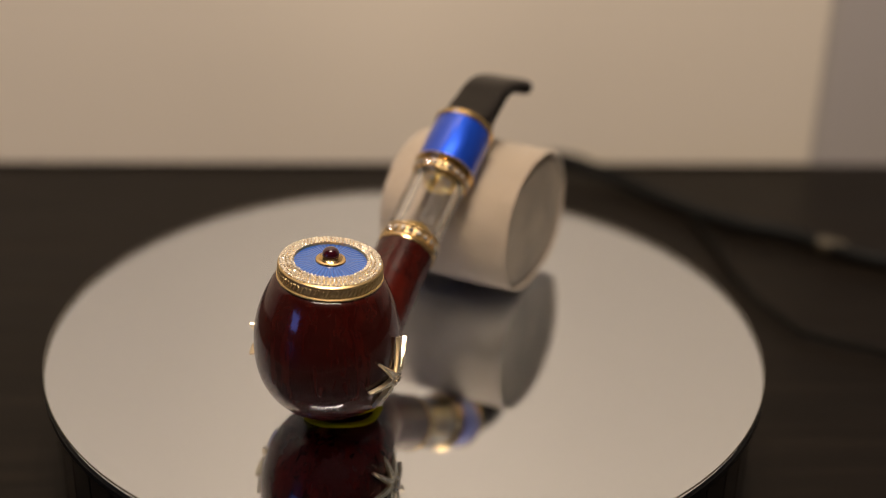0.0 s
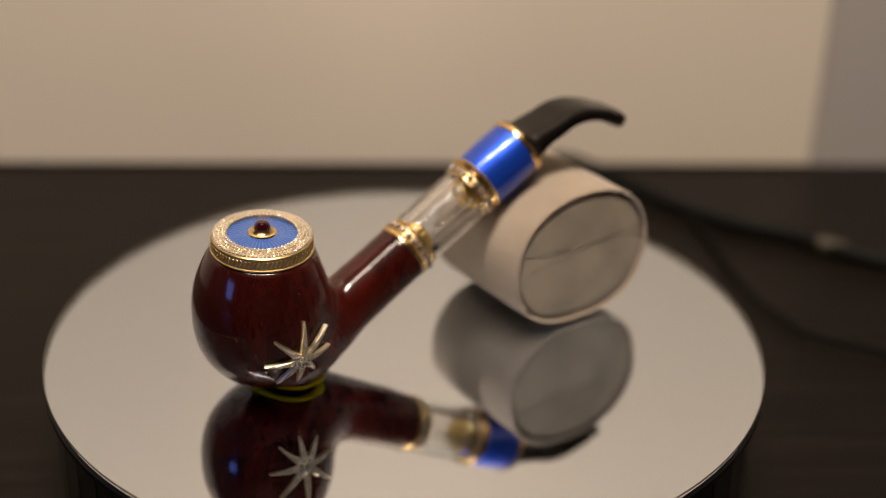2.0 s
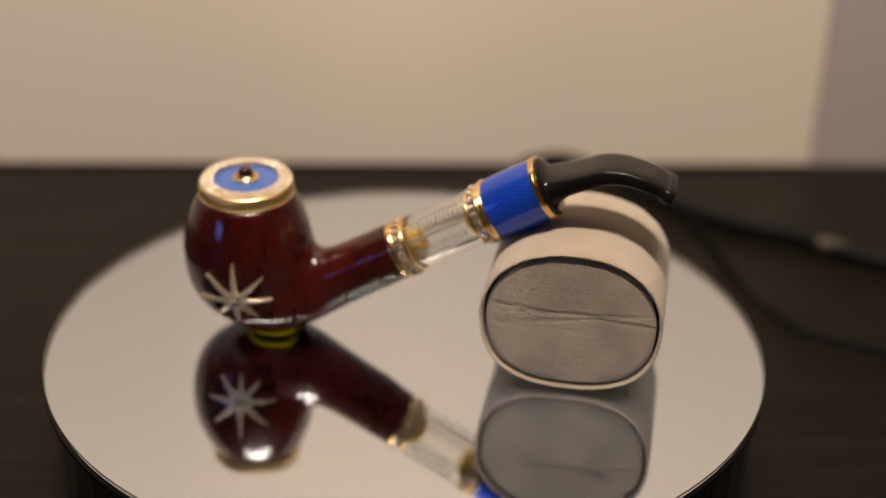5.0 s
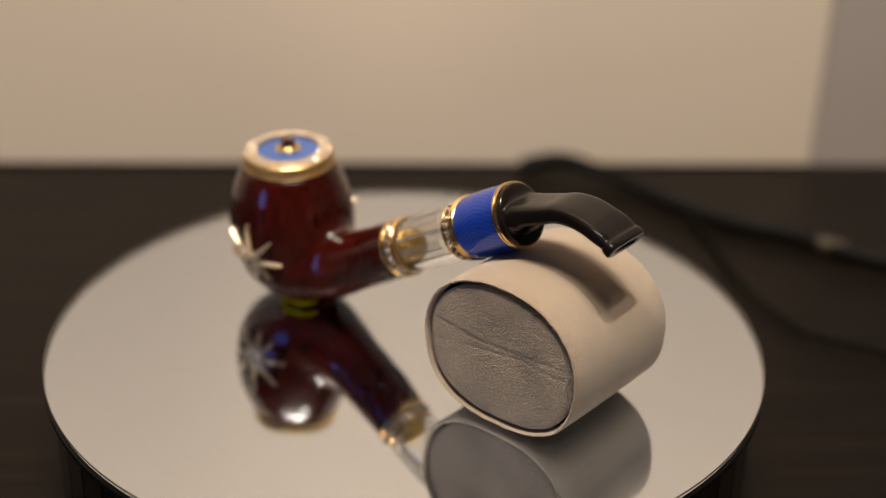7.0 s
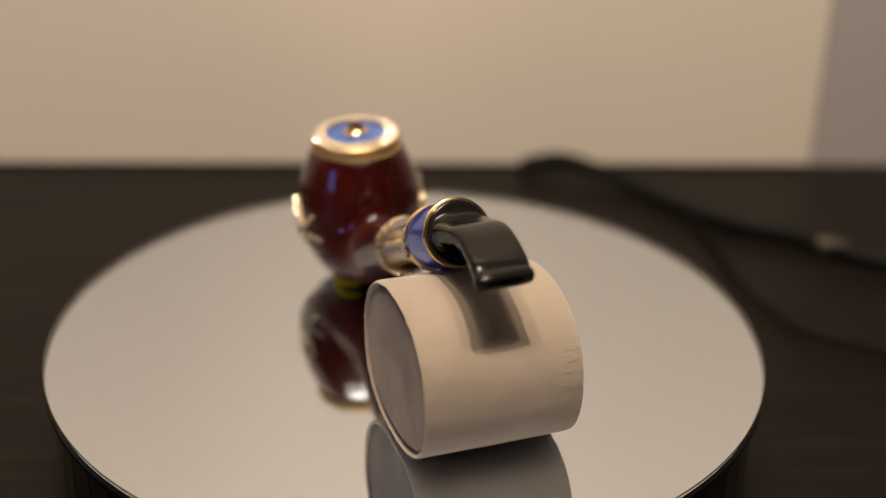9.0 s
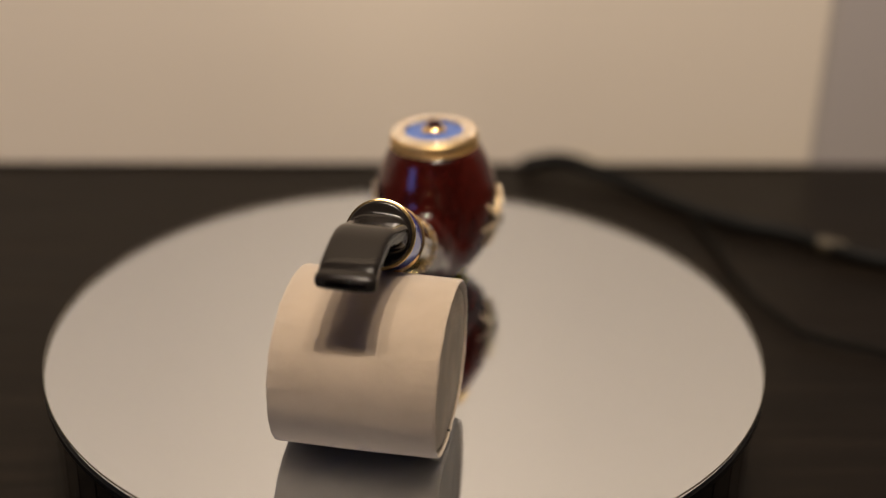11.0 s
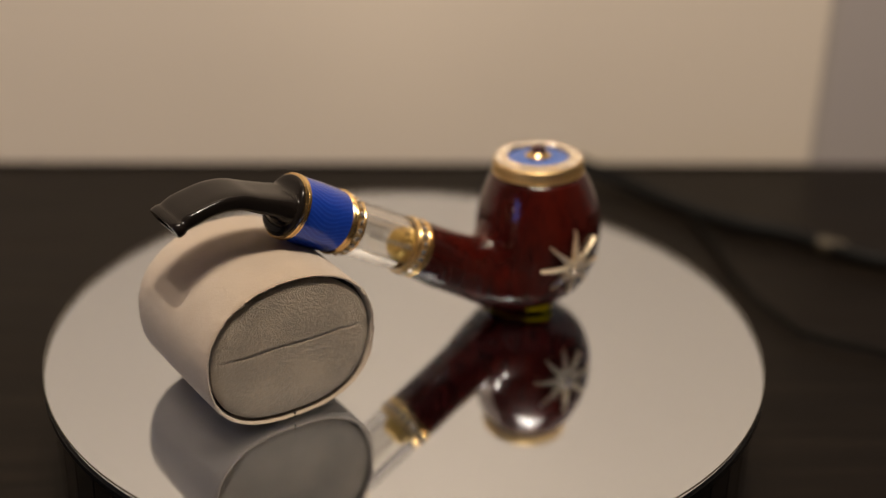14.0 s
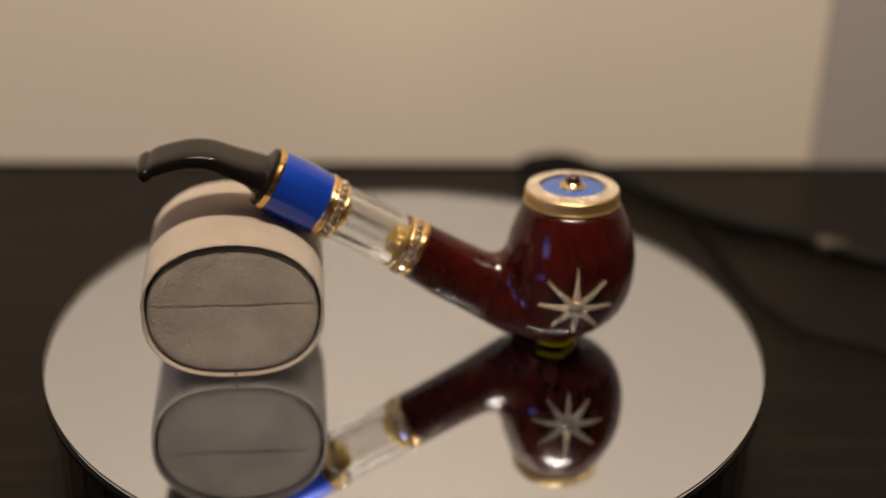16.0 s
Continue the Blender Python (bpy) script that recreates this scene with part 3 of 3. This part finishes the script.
def build_collar(pipe, a0, stones_at, bands):
    col = part("collar", lathe([(0.0070, a0), (0.0096, a0), (0.0096, a0 + 0.0055), (0.0070, a0 + 0.0055)], 96, True), PALE_GOLD, pipe, "gold collar set with diamonds", matrix=STEM)
    for z, w, r in bands:
        part("gold_band", lathe(bead(r, z, w), 96, True), GOLD, col)
    gv, gf = gem_shape(0.00125)
    me = None
    n = 22
    for k in range(n):
        a = 2 * math.pi * k / n
        m = Matrix.Translation((0.0101 * math.cos(a), 0.0101 * math.sin(a), stones_at)) @ Vector((0, 0, 1)).rotation_difference(Vector((math.cos(a), math.sin(a), random.uniform(-0.25, 0.25)))).to_matrix().to_4x4() @ pose(0, 0, 0, random.uniform(-22, 22), random.uniform(-22, 22), 17 * k)
        if me is None:
            ob = part("diamond", (gv, [], gf), DIAMOND, col, smooth=False)
            me = ob.data
        else:
            ob = new("diamond", me)
            ob.parent = col
        ob.matrix_basis = m


def mouth_ring(s, z, tilt, w, h, power, seg=64):
    out = []
    ct, st = math.cos(radians(tilt)), math.sin(radians(tilt))
    for k in range(seg):
        a = 2 * math.pi * k / seg
        c, q = math.cos(a), math.sin(a)
        yy = w * math.copysign(abs(c) ** (2 / power), c)
        hh = h * math.copysign(abs(q) ** (2 / power), q)
        out.append((s - hh * st, yy - 0.0015 * max(0, s - 0.108) / 0.035, z + hh * ct))
    return out


def on_axis(a, w, h, power):
    return (AXIS_S + a * AX.x, AXIS_Z + a * AX.z, math.degrees(SLOPE), w, h, power)


MOUTH = [on_axis(0.0100, 0.0102, 0.0102, 2.0), on_axis(0.0112, 0.0102, 0.0102, 2.0), on_axis(0.0117, 0.0097, 0.0094, 2.0), on_axis(0.0120, 0.0096, 0.0072, 2.2), on_axis(0.0126, 0.0095, 0.0056, 2.6),
         on_axis(0.0142, 0.0094, 0.0047, 3.6), on_axis(0.0175, 0.0091, 0.0037, 4.2), (0.1165, 0.0674, 26, 0.0088, 0.0032, 4.6), (0.1220, 0.0695, 15, 0.0086, 0.0030, 4.6), (0.1280, 0.0700, 0, 0.0085, 0.0028, 4.6), (0.1335, 0.0691, -13, 0.0085, 0.0026, 4.6),
         (0.1385, 0.0676, -22, 0.0086, 0.0026, 4.6), (0.1415, 0.0662, -27, 0.0086, 0.0024, 3.6), (0.1424, 0.0657, -28, 0.0090, 0.0030, 3.6), (0.1440, 0.0649, -28, 0.0090, 0.0030, 3.6), (0.1445, 0.0646, -28, 0.0087, 0.0027, 3.6)]


def build_mouthpiece(pipe):
    rows = []
    for k in range(len(MOUTH) - 1):
        p = [np.array(MOUTH[min(max(k + d, 0), len(MOUTH) - 1)]) for d in (-1, 0, 1, 2)]
        steps = 5 if 4 < k < 12 else 2
        for i in range(steps):
            t = i / steps
            if k < 12:
                rows.append(0.5 * (2 * p[1] + (p[2] - p[0]) * t + (2 * p[0] - 5 * p[1] + 4 * p[2] - p[3]) * t * t + (3 * p[1] - p[0] - 3 * p[2] + p[3]) * t ** 3))
            else:
                rows.append(p[1] + (p[2] - p[1]) * t)
    rows.append(np.array(MOUTH[-1]))
    rings = [mouth_ring(*(float(v) for v in row)) for row in rows]
    s, z, tilt, w, h, power = MOUTH[-1]
    dx, dz = math.cos(radians(tilt)), math.sin(radians(tilt))
    rings.append(mouth_ring(s, z, tilt, w * 0.72, h * 0.42, 2.6))
    rings.append(mouth_ring(s - 0.003 * dx, z - 0.003 * dz, tilt, w * 0.66, h * 0.34, 2.6))
    part("mouthpiece", loft(rings), VULCANITE, pipe, "curved black vulcanite mouthpiece")


def build_pipe():
    pipe = thing("tobacco_pipe", "jewelled red-brown tobacco pipe leaning on the cushion", "pipe", PIPE_POSE)
    part("bowl", iso_mesh(pipe_field, (-0.0265, -0.0265, -0.001), (0.062, 0.0265, 0.0530), 0.0007), BRIAR, pipe, "polished dark red-brown wooden bowl and shank")
    part("collar_seat", lathe([(0, -0.0470), (0.0103, -0.0470), (0.0105, -0.0464), (0.0103, -0.0458), (0, -0.0458)], 96), GOLD, pipe, matrix=STEM)
    build_lid(pipe)
    build_star(pipe, radians(-87.4), 0.0198)
    build_star(pipe, radians(86), 0.0202)
    build_collar(pipe, -0.0458, -0.0434, [(-0.0458, 0.0009, 0.0100), (-0.0420, 0.0009, 0.0097)])
    build_collar(pipe, -0.0158, -0.0141, [(-0.0164, 0.0008, 0.0097), (-0.0126, 0.0012, 0.0102), (-0.0113, 0.0016, 0.0105)])
    part("crystal_tube", lathe([(0.0062, -0.0412), (0.0097, -0.0412), (0.0097, -0.0160), (0.0062, -0.0160)], 96, True), CRYSTAL, pipe, "clear rock-crystal section", matrix=STEM)
    ferrule = lathe([(0.0, -0.0410), (0.0060, -0.0410), (0.0060, -0.0400), (0.0055, -0.0396), (0.0052, -0.0385), (0.0046, -0.0372), (0.0030, -0.0366), (0.0, -0.0368)], 96)
    for v in ferrule.verts:
        if v.co.z > -0.0398:
            v.co.xy *= 1 - 0.09 * (0.5 + 0.5 * math.cos(16 * math.atan2(v.co.y, v.co.x)))
    part("inner_ferrule", ferrule, SOFT_GOLD, pipe, "fluted yellow gold inner ferrule", matrix=STEM)
    part("inner_ferrule", lathe([(0.0002, -0.0196), (0.0040, -0.0194), (0.0050, -0.0186), (0.0059, -0.0178), (0.0059, -0.0155), (0.0002, -0.0155)], 48), SOFT_GOLD, pipe, "yellow gold inner ferrule", matrix=STEM)
    tick = None
    for turn, count, wide in ((-140, 12, 1.0), (-88, 12, 0.7), (98, 12, 0.5)):
        a = radians(turn)
        for k in range(count):
            m = STEM @ pose(0.00972 * math.cos(a), 0.00972 * math.sin(a), -0.0375 + 0.00165 * k, 0, 0, turn - 90)
            if tick is None:
                ob = tick = part("tick", box(-0.0019, 0.0019, -0.00008, 0.00014, -0.00027, 0.00027), ETCH, pipe, "engraved tick", smooth=False)
            else:
                ob = new("tick", tick.data)
                ob.parent = pipe
            ob.matrix_basis = m @ Matrix.Diagonal((wide, 1, 1, 1))
    for turn, wide in ((-155, 0.0002), (-113, 0.0004), (-76, 0.0002)):
        a = radians(turn)
        part("engraved_line", box(-wide, wide, -0.00008, 0.00014, -0.0385, -0.0180), ETCH, pipe, "dark engraved line", smooth=False,
             matrix=STEM @ pose(0.00972 * math.cos(a), 0.00972 * math.sin(a), 0, 0, 0, turn - 90))
    part("enamel_sleeve", lathe([(0.0088, -0.0098), (0.0105, -0.0098), (0.0108, -0.006), (0.0109, 0.0), (0.0108, 0.005), (0.0106, 0.0082), (0.0088, 0.0082)], 128, True), ENAMEL_WAVES, pipe, "royal blue enamel sleeve with wavy engraving", matrix=STEM)
    part("end_ring", lathe([(0.0088, 0.0080), (0.0107, 0.0080), (0.0111, 0.0084), (0.0111, 0.0090), (0.0108, 0.0092), (0.0111, 0.0095), (0.0110, 0.0101), (0.0103, 0.0104), (0.0088, 0.0104)], 128, True), GOLD, pipe, "double gold end ring", matrix=STEM)
    build_mouthpiece(pipe)
    return pipe


PUTTY_POSE = pose(-0.0553, -0.0120, 0.0, 0, 0, 11.9)


def build_putty():
    ob = thing("putty_ring", "yellow putty ring holding the bowl on the mirror", "putty", PUTTY_POSE)
    bm = lathe([(0.0088, 0.0), (0.0100, 0.0), (0.0106, 0.0005), (0.0104, 0.0011), (0.0090, 0.0014), (0.0085, 0.0006)], 64, True)
    for v in bm.verts:
        a = math.atan2(v.co.y, v.co.x)
        v.co.xy = Vector((0.0075, 0.0003)) + Vector((v.co.x * 0.95 - 0.36 * v.co.y, v.co.y * (1.34 if v.co.y > 0 else 1.2))) * (1 + 0.06 * math.sin(2 * a + 0.6) + 0.03 * math.sin(5 * a))
    part("ring", bm, PUTTY, ob)
    return ob


build_room()
build_cable()
TURNTABLE = build_turntable()
CUSHION = build_cushion()
PIPE = build_pipe()
PUTTY_RING = build_putty()


def motions():
    for ob, home in ((TURNTABLE, Matrix()), (CUSHION, CUSHION_POSE), (PIPE, PIPE_POSE), (PUTTY_RING, PUTTY_POSE)):
        walk(ob, [(t, pose(0, 0, 0, 0, 0, a) @ home) for t, a in TURN])


motions()
